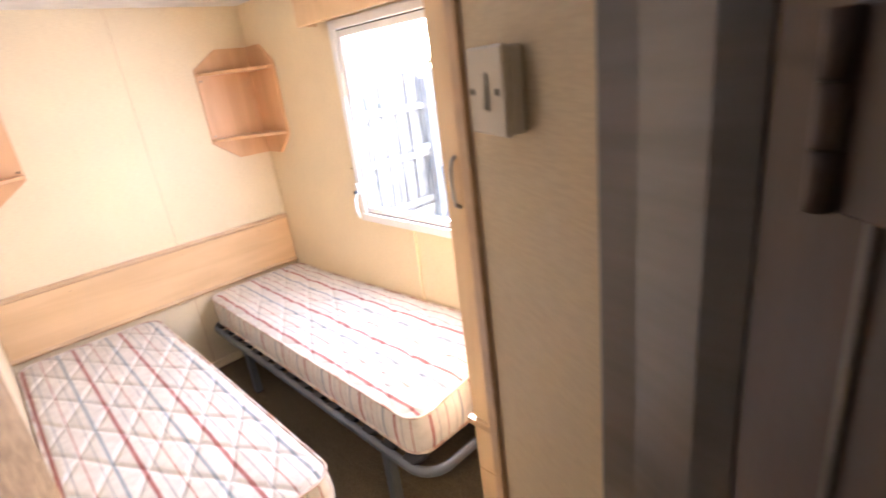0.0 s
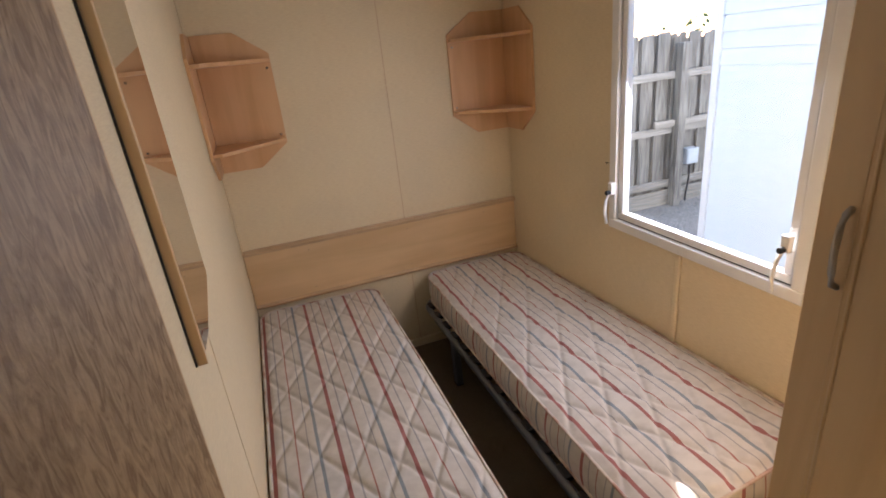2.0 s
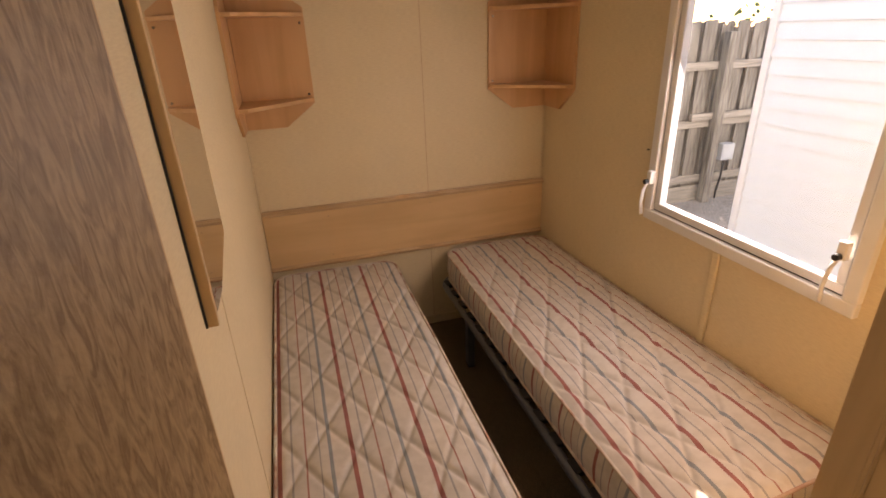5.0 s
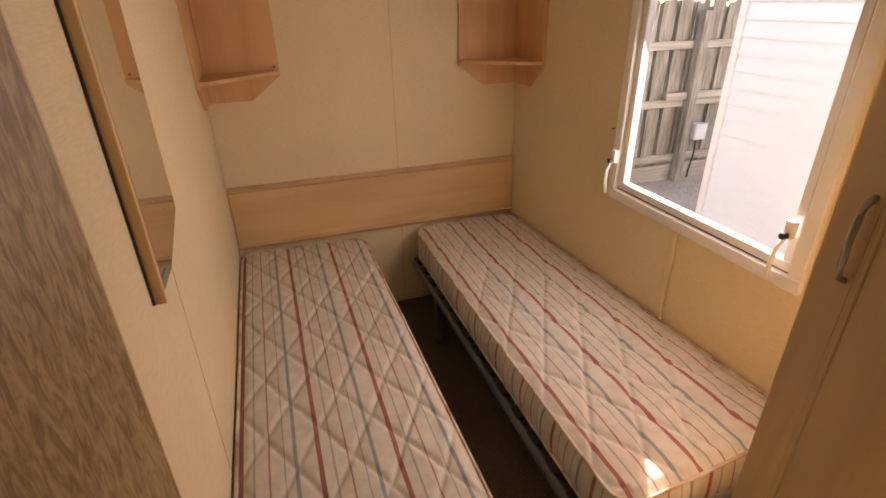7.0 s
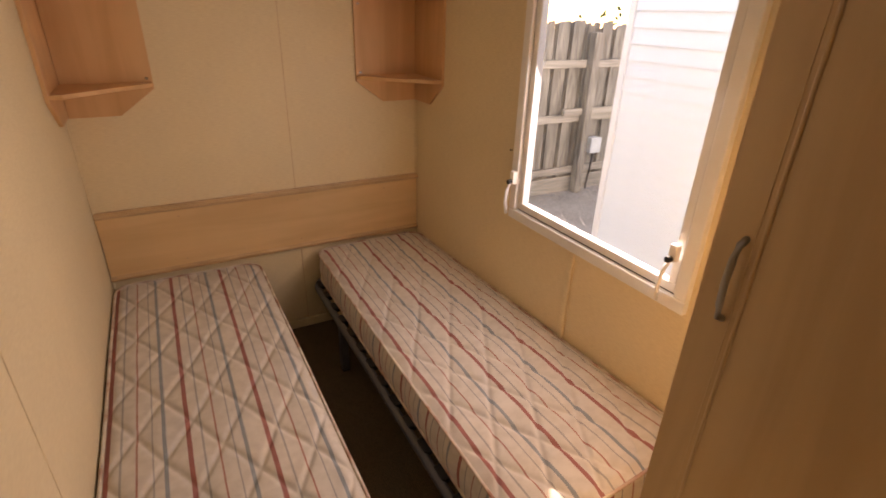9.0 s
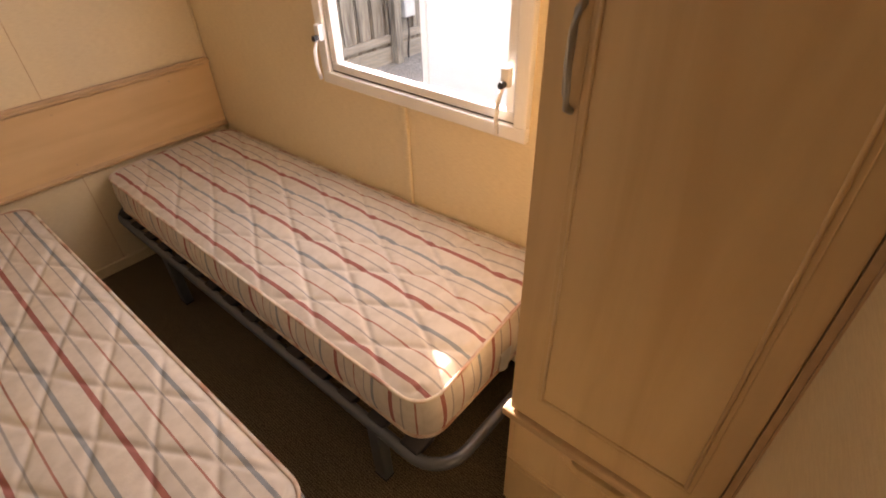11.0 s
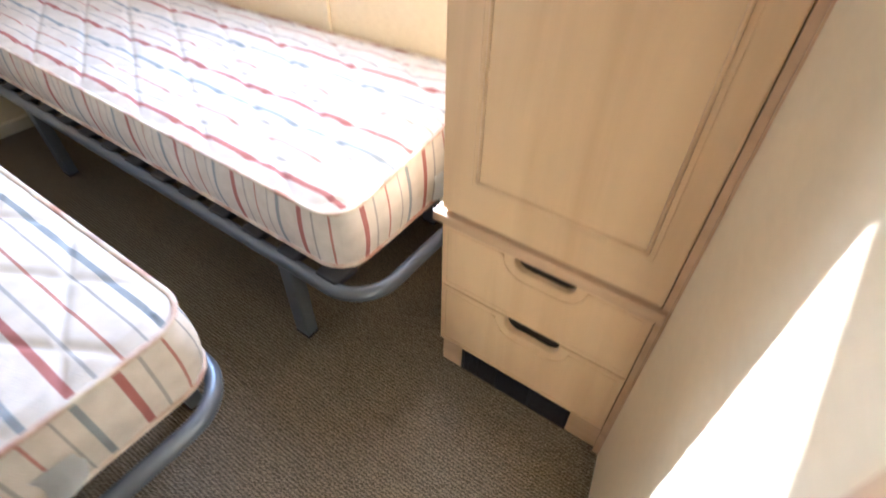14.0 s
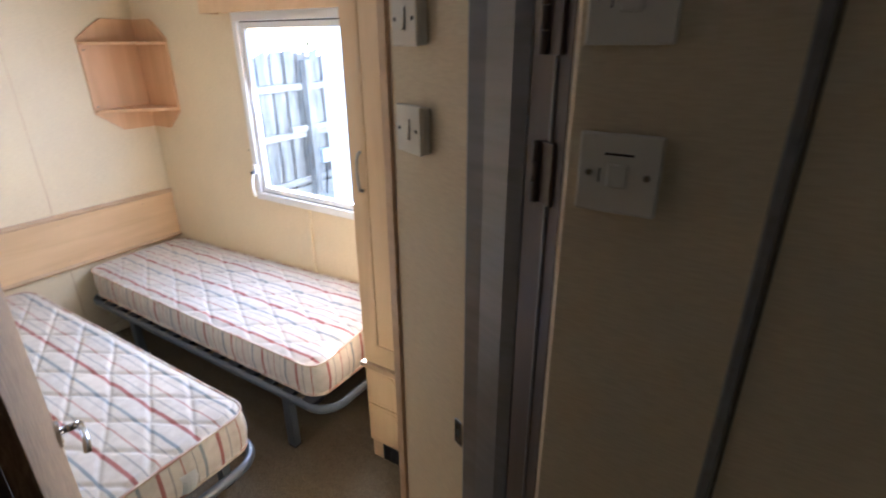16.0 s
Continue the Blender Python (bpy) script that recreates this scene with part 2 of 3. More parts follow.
# window wall, in four pieces round the opening
W0, W1, Z0, Z1 = -1.715, -0.89, 0.87, 1.796
bm = box((0.0, W1 - 0.03, -0.06), (0.035, 0.0, TOP))
box((0.0, -2.6, -0.06), (0.035, W0 + 0.03, TOP), bm=bm)
box((0.0, W0 + 0.03, -0.06), (0.035, W1 - 0.03, Z0 + 0.03), bm=bm)
box((0.0, W0 + 0.03, Z1 - 0.03), (0.035, W1 - 0.03, TOP), bm=bm)
tagged(bm_obj("wall_window", bm, WALLPAPER), "cream vinyl wallboard with the window opening", "wall", **structure)

bm = box((LEFT - 0.06, -1.93, -0.06), (LEFT, 0.0, TOP))
box((LEFT - 0.24, -2.6, -0.06), (LEFT - 0.18, -1.93, TOP), bm=bm)
box((LEFT - 0.24, -1.99, -0.06), (LEFT - 0.06, -1.93, TOP), bm=bm)
tagged(bm_obj("wall_left", bm, WALLPAPER), "cream vinyl wallboard beside the bed", "wall", **structure)

# partition between wardrobe, doorway and hall
JX, JY = -0.919, -2.524
KX, KY = -1.045, -2.795
tagged(bm_obj("wall_partition", prism([(0.0, DOOR_Y), (-0.46, DOOR_Y), (JX, JY), (KX, KY), (-0.95, -2.93), (0.0, -2.93)], "z", -0.06, TOP), WALLPAPER),
       "cream wallboard partition beside the doorway", "wall", **structure)
hall_pts = [(-1.176, -2.985), (-1.176, -5.2), (-0.9, -5.2), (-0.9, -2.93), (-1.1, -2.93)]
tagged(bm_obj("wall_hall", prism(hall_pts, "z", -0.06, TOP), WALLPAPER), "cream wallboard in the unlit hall", "wall", **structure)
# unseen walls, added so that no sky light enters the hall
bm = box((-2.6, -5.3, -0.06), (-2.5, -2.5, TOP))
box((-2.5, -5.3, -0.06), (-0.9, -5.2, TOP), bm=bm)
box((-2.6, -2.6, -0.06), (LEFT - 0.24, -2.5, TOP), bm=bm)
tagged(bm_obj("wall_hall_light_block", bm, WALLPAPER), "unseen cream wallboard added to keep sky light out of the hall", "wall", **structure)

# trims
def trim(name, bm, mat, label):
    return tagged(bm_obj(name, bm, mat), label, "trim", **structure)

trim("trim_1", box((-0.013, -1.275, 0.02), (-0.001, -1.25, Z0 - 0.004), 0.004), WALLPAPER, "cream cover strip on the wallboard joint")
trim("trim_2", box((-0.6625, -0.002, 0.80), (-0.6602, 0.002, TOP), 0.0005), BEECH_EDGE, "thin joint between two wallboards")
trim("trim_3", box((-0.6625, -0.002, 0.02), (-0.6602, 0.002, 0.48), 0.0005), BEECH_EDGE, "thin joint between two wallboards")
trim("trim_4", tube([(-0.006, -0.006, 0.01), (-0.006, -0.006, TOP)], 0.005, 6), WALLPAPER, "cream corner bead")
trim("trim_5", prism([(JX + 0.012, JY + 0.011), (JX - 0.003, JY + 0.008), (JX - 0.019, JY - 0.022), (JX - 0.008, JY - 0.028), (JX + 0.012, JY - 0.004)], "z", 0.0, TOP - 0.002, 0.001), BEECH_EDGE, "pale wooden edge strip on the doorway corner")
trim("trim_6", tube([(LEFT + 0.004, -0.006, 0.01), (LEFT + 0.004, -0.006, TOP)], 0.005, 6), WALLPAPER, "cream corner bead")
# door frame of the hall, stepped
trim("trim_7", prism([(KX - 0.006, KY + 0.012), (KX - 0.022, KY + 0.002), (KX - 0.03, KY - 0.03), (-1.098, -2.875), (-1.1, -2.9), (-0.98, -2.93), (-0.98, KY + 0.012)], "z", 0.0, TOP - 0.002, 0.003), ALU, "grey painted door frame in the hall")
trim("trim_8", prism([(-1.1, -2.902), (-1.125, -2.93), (-1.165, -2.975), (-1.15, -2.99), (-1.02, -2.932)], "z", 0.0, TOP - 0.002, 0.002), BROWN_FRAME, "dark brown door stop in the hall")
trim("trim_9", tube([(-1.146, -2.951, 0.0), (-1.146, -2.951, TOP - 0.002)], 0.0025, 6), ALU, "thin grey bead in the hall")
trim("trim_10", prism([(-1.1765, -3.182), (-1.182, -3.184), (-1.182, -3.193), (-1.1765, -3.195)], "z", 0.0, TOP - 0.002, 0.002), ALU, "grey edge strip in the hall")
trim("trim_12", prism([(-1.1765, -3.196), (-1.178, -3.196), (-1.178, -3.199), (-1.1765, -3.199)], "z", 0.0, TOP - 0.002), GASKET, "black joint beside the grey strip")
trim("trim_11", box((-1.72, -2.60, 0.0), (-1.64, -2.5, TOP - 0.002), 0.004), BROWN_FRAME, "dark brown doorway post")
trim("trim_13", box((LEFT - 0.002, -1.405, 0.02), (LEFT + 0.0015, -1.4025, TOP), 0.0004), WALLPAPER, "thin joint between two wallboards")
trim("baseboard", box((LEFT + 0.001, -0.014, 0.0), (-0.001, -0.001, 0.05), 0.003), WALLPAPER, "low cream skirting")

# headboard rail between the beds and the wall
hb = thing("headboard", "long beech-effect headboard panel fixed to the wall above the beds", "headboard", loc=(LEFT / 2, 0, 0.64))
M0 = Matrix.Translation((-LEFT / 2, 0, -0.64))


def moved(bm, m):
    bmesh.ops.transform(bm, matrix=m, verts=bm.verts)
    return bm


part("panel", moved(box((LEFT + 0.004, -0.018, 0.5), (-0.003, -0.002, 0.785), 0.002), M0), BEECH_ACROSS, hb)
for z in (0.789, 0.496):
    part("moulding", moved(prism([(-0.002, z - 0.013), (-0.024, z - 0.013), (-0.03, z - 0.006), (-0.03, z + 0.003), (-0.022, z + 0.006), (-0.02, z + 0.012), (-0.002, z + 0.012)], "x", LEFT + 0.003, -0.002), M0), BEECH_EDGE, hb, "darker moulded edge strip")
for x, z in ((-0.66, 0.745), (-0.66, 0.535), (-1.19, 0.745), (-1.19, 0.535), (-0.2, 0.745)):
    part("screw_cap", moved(cyl((x, -0.017, z), (x, -0.0205, z), 0.004, 8), M0), BEECH_EDGE, hb)

# ---- window ----
win = thing("window_1", "white plastic window with two stays and one clear pane", "window", loc=(0, (W0 + W1) / 2, Z0))
win["kind"] = "structure"
MW = Matrix.Translation((0, -(W0 + W1) / 2, -Z0))


def frame_ring(x0, x1, y0, y1, z0, z1, w, bev):
    bm = bmesh.new()
    box((x0, y0, z0), (x1, y1, z0 + w), bev, bm)
    box((x0, y0, z1 - w), (x1, y1, z1), bev, bm)
    box((x0, y0, z0 + w), (x1, y0 + w, z1 - w), bev, bm)
    box((x0, y1 - w, z0 + w), (x1, y1, z1 - w), bev, bm)
    return bm


part("outer_frame", moved(frame_ring(-0.02, 0.032, W0, W1, Z0, Z1, 0.04, 0.004), MW), UPVC, win)
part("gasket", moved(frame_ring(-0.003, 0.02, W0 + 0.04, W1 - 0.04, Z0 + 0.04, Z1 - 0.04, 0.005, 0), MW), GASKET, win, "thin black rubber seal")
part("sash", moved(frame_ring(-0.009, 0.022, W0 + 0.045, W1 - 0.045, Z0 + 0.045, Z1 - 0.045, 0.028, 0.004), MW), UPVC, win)
pane = part("pane", moved(box((0.01, W0 + 0.07, Z0 + 0.07), (0.014, W1 - 0.07, Z1 - 0.07)), MW), GLASS, win)
pane.visible_shadow = False
for y, k in ((W1 - 0.03, -1), (W0 + 0.06, -1)):
    st = part("stay", moved(tube([(-0.024, y, Z0 + 0.16), (-0.045, y, Z0 + 0.15), (-0.052, y + 0.006, Z0 + 0.12), (-0.05, y + 0.014, Z0 + 0.07), (-0.04, y + 0.016, Z0 + 0.02)], 0.0075, 8, flat=0.7), MW), UPVC, win, "curved white window handle", True)
    part("pivot", moved(box((-0.04, y - 0.012, Z0 + 0.145), (-0.018, y + 0.012, Z0 + 0.195), 0.004), MW), UPVC, st)
    part("button", moved(cyl((-0.04, y, Z0 + 0.155), (-0.056, y, Z0 + 0.155), 0.009, 12), MW), RUBBER, st, "black button")

pel = thing("window_pelmet", "beech-effect pelmet box fixed above the window", "pelmet", loc=(0, -1.3, 1.8))
part("front", moved(box((-0.1, -2.0, 1.79), (-0.085, -0.77, 1.945), 0.003), Matrix.Translation((0, 1.3, -1.8))), BEECH_ACROSS, pel)
part("top", moved(box((-0.1, -2.0, 1.945), (-0.001, -0.77, 1.96), 0.003), Matrix.Translation((0, 1.3, -1.8))), BEECH_ACROSS, pel)
part("end", moved(box((-0.085, -0.785, 1.79), (-0.001, -0.77, 1.945), 0.003), Matrix.Translation((0, 1.3, -1.8))), BEECH_EDGE, pel)


nail = thing("wall_nail", "small dark nail stuck in the cream wallboard", "nail", loc=(0, -0.86, 1.13))
part("shank", tube([(0.001, 0, 0), (-0.009, 0.001, 0.001)], 0.0016, 8), DARK, nail)
part("head", cyl((-0.009, 0.001, 0.001), (-0.0105, 0.001, 0.001), 0.0035, 10), DARK, nail)


# ---- corner shelves ----
def corner_shelf(x_wall, s):
    """Two shelves between a back board and a side board; s = -1 when it grows to the left of x_wall."""
    w, d, t = 0.325, 0.295, 0.014
    e = thing("corner_shelf", "beech-effect corner shelf unit with two empty shelves, hung on the wall", "shelf", "pair of corner shelves", (x_wall, 0, 1.48))
    X = lambda a: s * a
    lo, hi, l2, h2 = 1.295, 1.69, 1.195, 1.785
    back = [(X(0.0155), l2 - 1.48), (X(0.19), l2 - 1.48), (X(w), lo - 1.48), (X(w), hi - 1.48), (X(0.19), h2 - 1.48), (X(0.0155), h2 - 1.48)]
    part("back_board", prism(back, "y", -0.001, -t, 0.001), BEECH_SHELF, e)
    side = [(-0.001, l2 - 1.48), (-0.17, l2 - 1.48), (-d, lo - 1.48), (-d, hi - 1.48), (-0.17, h2 - 1.48), (-0.001, h2 - 1.48)]
    part("side_board", prism(side, "x", X(0.001), X(t), 0.001), BEECH_SHELF, e)
    for z in (1.314, 1.662):
        pts = [(X(0.0145), -0.0145), (X(w - 0.004), -0.0145), (X(w - 0.004), -0.05), (X(0.05), -d + 0.005), (X(0.0145), -d + 0.005)]
        part("shelf", prism(pts, "z", z - 1.48 - 0.008, z - 1.48 + 0.007, 0.001), BEECH_SHELF, e)
    for z in (1.335, 1.63):
        part("screw", cyl((X(w - 0.02), -0.013, z - 1.48), (X(w - 0.02), -0.018, z - 1.48), 0.005, 8), CHROME, e)
    return e


corner_shelf(0.0, -1)
corner_shelf(LEFT, 1)

# ---- wall mirror ----
mir = thing("wall_mirror", "narrow wall mirror in a beech-effect frame with a cut lower corner", "mirror", loc=(LEFT, -1.48, 1.4))
MM = Matrix.Translation((-LEFT, 1.48, -1.4))
y0, y1, z0, z1 = -1.588, -1.295, 1.116, 1.86


def mirror_outline(g):
    return [(y0 + g, z0 + g), (y0 + 0.1, z0 + g), (y1 - g, z0 + 0.07), (y1 - g, z1 - 0.07), (y0 + 0.1, z1 - g), (y0 + g, z1 - g)]


part("backing_board", moved(prism(mirror_outline(0), "x", LEFT + 0.001, LEFT + 0.016, 0.001), MM), BEECH, mir)
part("mirror_glass", moved(prism(mirror_outline(0.012), "x", LEFT + 0.0165, LEFT + 0.02), MM), MIRROR, mir, "clear silvered glass")
part("frame_strip", moved(box((LEFT + 0.001, y0 - 0.012, z0 - 0.006), (LEFT + 0.022, y0 + 0.001, z1 + 0.02), 0.002), MM), BEECH, mir)


# the frame strip's shadow line, laid on the wall as a black strip
part("shadow_gap", moved(box((LEFT + 0.0005, y0 - 0.0165, z0 - 0.004), (LEFT + 0.004, y0 - 0.0122, z1 + 0.02)), MM), GASKET, mir, "thin black strip standing for the shadow beside the frame strip")


# ---- beds ----
def rounded(hx, hy, r, n=6):
    pts = []
    for cx, cy, a0 in ((hx - r, hy - r, 0), (-hx + r, hy - r, 90), (-hx + r, -hy + r, 180), (hx - r, -hy + r, 270)):
        for k in range(n + 1):
            a = radians(a0 + 90 * k / n)
            pts.append((cx + r * math.cos(a), cy + r * math.sin(a)))
    return pts


def mattress(name, x0, x1, y0, y1, z0, z1, seed, label, tag_x=None, bow=0.0):
    hx, hy, r = (x1 - x0) / 2, (y1 - y0) / 2, 0.075
    cx, cy = (x0 + x1) / 2, (y0 + y1) / 2
    e = thing(name, label, "mattress", "pair of mattresses", (cx, cy, z0))
    h = z1 - z0
    nx, ny = 110, 320
    verts, faces, uvs = [], [], []

    def squash(x, y):
        dx, dy = abs(x) - (hx - r), abs(y) - (hy - r)
        if dx > 0 and dy > 0:
            m, d = max(dx, dy), math.hypot(dx, dy)
            x = math.copysign(hx - r + dx * m / d, x)
            y = math.copysign(hy - r + dy * m / d, y)
        return x, y

    def sag(x, y):
        return 0.012 * noise.noise(Vector((x * 2.2 + seed, y * 1.7, seed))) + bow * max(0.0, (x + hx) / (2 * hx)) ** 1.3 * (hy - y) / (2 * hy)

    def top(x, y):
        p = 0.15
        wx = x + 0.006 * noise.noise(Vector((x * 6, y * 6, seed)))
        wy = y + 0.008 * noise.noise(Vector((x * 5, y * 5, seed + 4)))
        a, b = math.sin(math.pi * (wx + wy * 0.56) / p), math.sin(math.pi * (wx - wy * 0.56) / p)
        k = min(abs(a), abs(b))
        puff = (1 - math.exp(-k * k / 0.035)) * (0.75 + 0.25 * abs(a * b))
        edge = min(hx - abs(x), hy - abs(y))
        fade = max(0.0, min(1.0, edge / 0.03))
        wrinkle = 0.004 * noise.noise(Vector((x * 14, y * 14, seed + 9)))
        return h - 0.0085 + 0.0098 * puff * fade + wrinkle * fade + sag(x, y) - 0.006 * (1 - fade)

    for j in range(ny + 1):
        for i in range(nx + 1):
            x, y = -hx + 2 * hx * i / nx, -hy + 2 * hy * j / ny
            px, py = squash(x, y)
            verts.append((px, py, top(x, y)))
            uvs.append((px + hx + seed * 0.013, py))
    for j in range(ny):
        for i in range(nx):
            k = j * (nx + 1) + i
            faces.append((k, k + 1, k + nx + 2, k + nx + 1))
    # sides run round the rim, stripes upright
    rim = [(i, 0) for i in range(nx)] + [(nx, j) for j in range(ny)] + [(i, ny) for i in range(nx, 0, -1)] + [(0, j) for j in range(ny, 0, -1)]
    face_uv = [[uvs[v] for v in f] for f in faces]
    base = len(verts)
    levels = 7
    run, dist = [0.0], 0.0
    ring_xy = []
    for i, j in rim:
        ring_xy.append(squash(-hx + 2 * hx * i / nx, -hy + 2 * hy * j / ny))
    n = len(rim)
    for k in range(n):
        a, b = ring_xy[k], ring_xy[(k + 1) % n]
        dist += math.hypot(b[0] - a[0], b[1] - a[1])
        run.append(dist)
    for q in range(levels + 1):
        f = q / levels
        for k, (x, y) in enumerate(ring_xy):
            i, j = rim[k]
            zt = top(-hx + 2 * hx * i / nx, -hy + 2 * hy * j / ny)
            out = 0.011 * math.sin(math.pi * f) + 0.003 * math.sin(run[k] * 38 + 1.5 * math.sin(run[k] * 9)) * math.sin(math.pi * f)
            L = math.hypot(x / hx, y / hy)
            nxv, nyv = (x / hx) ** 7, (y / hy) ** 7
            m = math.hypot(nxv, nyv) or 1
            verts.append((x + out * nxv / m, y + out * nyv / m, zt * (1 - f) + f * 0.006))
    for q in range(levels):
        for k in range(n):
            k2 = (k + 1) % n
            faces.append((base + q * n + k, base + (q + 1) * n + k, base + (q + 1) * n + k2, base + q * n + k2))
            face_uv.append([(run[k], 0), (run[k], 1), (run[k + 1], 1), (run[k + 1], 0)])
    faces.append(tuple(base + levels * n + k for k in range(n)))
    face_uv.append([(0, 0)] * n)
    me = bpy.data.meshes.new("cover")
    me.from_pydata(verts, [], faces)
    uvl = me.uv_layers.new(name="stripe")
    flat = [c for f in face_uv for uv in f for c in uv]
    uvl.data.foreach_set("uv", flat)
    me.materials.append(TICKING)
    me.polygons.foreach_set("use_smooth", [True] * len(me.polygons))
    cover = new("cover", me)
    cover.parent = e
    step = 3
    for zf in (0, 1):
        path = []
        for k in range(0, n, step):
            x, y = ring_xy[k]
            i, j = rim[k]
            zt = top(-hx + 2 * hx * i / nx, -hy + 2 * hy * j / ny)
            path.append((x * 1.006, y * 1.002, (zt + 0.001) if zf == 0 else 0.008))
        part("piping", tube(path, 0.0055, 6, True), PIPING, e, "rolled taped edge", True)
    if tag_x is not None:
        bm = bmesh.new()
        g = [[bm.verts.new((tag_x + 0.055 * i / 4 + 0.006 * math.sin(j), -hy - 0.014 - 0.01 * math.sin(i * 0.9) * j / 4, 0.095 - 0.068 * j / 4 - 0.006 * i / 4)) for i in range(5)] for j in range(5)]
        for j in range(4):
            for i in range(4):
                bm.faces.new((g[j][i], g[j][i + 1], g[j + 1][i + 1], g[j + 1][i]))
        bmesh.ops.solidify(bm, geom=bm.faces[:], thickness=0.0012)
        part("sewn_label", bm, TAG, e, "white washed-out fabric label")
    return e


def bed_frame(x0, x1, y0, y1, zt, legs):
    hx, hy = (x1 - x0) / 2, (y1 - y0) / 2
    e = thing("bed_frame", "grey tubular steel single bed frame with dark slats", "bed frame", "pair of bed frames", ((x0 + x1) / 2, (y0 + y1) / 2, 0))
    part("rail_frame", tube([(x, y, zt - 0.018) for x, y in rounded(hx, hy, 0.1, 8)], 0.0155, 12, True, 1.25), STEEL, e, smooth=True)
    for lx in (-hx + 0.017, hx - 0.017):
        for ly in legs:
            y = ly - (y0 + y1) / 2
            bm = box((lx - 0.0175, y - 0.024, 0.006), (lx + 0.0175, y + 0.024, zt - 0.028), 0.005)
            leg = part("leg", bm, STEEL, e)
            part("foot_cap", box((lx - 0.0185, y - 0.025, 0.0), (lx + 0.0185, y + 0.025, 0.008), 0.003), RUBBER, leg, "dark plastic foot cap")
    n = 15
    slat = box((-hx + 0.03, -0.026, zt - 0.012), (hx - 0.03, 0.026, zt - 0.004), 0.002)
    first = None
    for k in range(n):
        y = -hy + 0.11 + (2 * hy - 0.2) * k / (n - 1)
        if first is None:
            first = part("slat", slat, SLAT_WOOD, e)
            caps = []
            for sx in (-1, 1):
                c = part("slat_holder", box((sx * (hx - 0.035) - 0.035, -0.031, zt - 0.016), (sx * (hx - 0.035) + 0.035, 0.031, zt + 0.007), 0.005), RUBBER, e)
                c.location.y = y
                caps.append(c)
            first.location.y = y
        else:
            for src in (first, *caps):
                o = src.copy()
                scene.collection.objects.link(o)
                o.location.y = y
    return e


MZ0, MZ1 = 0.305, 0.472
bed_frame(-0.622, -0.03, -1.92, -0.03, MZ0 - 0.002, (-1.67, -0.46))
bed_frame(-1.49, -0.89, -1.858, -0.03, MZ0 - 0.002, (-1.6, -0.46))
mattress("mattress", -0.592, -0.012, -1.845, -0.034, MZ0, MZ1, 1.0, "cream quilted mattress with red and blue stripes, by the window", tag_x=0.005, bow=0.078)
mattress("mattress", -1.492, -0.885, -1.815, -0.034, MZ0, MZ1, 3.0, "cream quilted mattress with red and blue stripes, under the mirror", tag_x=0.02)


# ---- wardrobe ----
FX, YA, YB = -0.474, -2.005, -2.435
wd = thing("wardrobe", "tall beech-effect wardrobe with two drawers below the door", "wardrobe", loc=(FX, (YA + YB) / 2, 0))
MD = Matrix.Translation((-FX, -(YA + YB) / 2, 0))
bm = box((FX + 0.02, YA - 0.018, 0.0), (-0.002, YA, TOP - 0.002), 0.001)
part("side_panel", moved(bm, MD), BEECH, wd)
part("side_panel", moved(box((FX + 0.001, DOOR_Y + 0.0005, 0.0), (-0.002, YB + 0.0165, TOP - 0.002), 0.001), MD), BEECH_EDGE, wd)
part("scribe_strip", moved(box((FX - 0.001, -2.438, 0.0), (FX + 0.016, -2.4297, TOP - 0.002), 0.001), MD), BEECH_EDGE, wd, "narrow darker strip against the wall")
# dark sheet behind the fronts, painted as the shade inside
part("interior", moved(box((FX + 0.024, YB + 0.017, 0.1), (FX + 0.03, YA - 0.019, 1.99)), MD), RECESS_SHADE, wd, "near-black sheet standing for the shade behind the hand slots")
part("plinth", moved(box((FX + 0.012, YB + 0.017, 0.0), (FX + 0.023, YA - 0.004, 0.096), 0.001), MD), BEECH_EDGE, wd)
part("ledge", moved(box((FX - 0.012, YB + 0.006, 0.468), (FX + 0.023, YA + 0.014, 0.492), 0.004), MD), BEECH_EDGE, wd, "rounded darker ledge above the drawers")


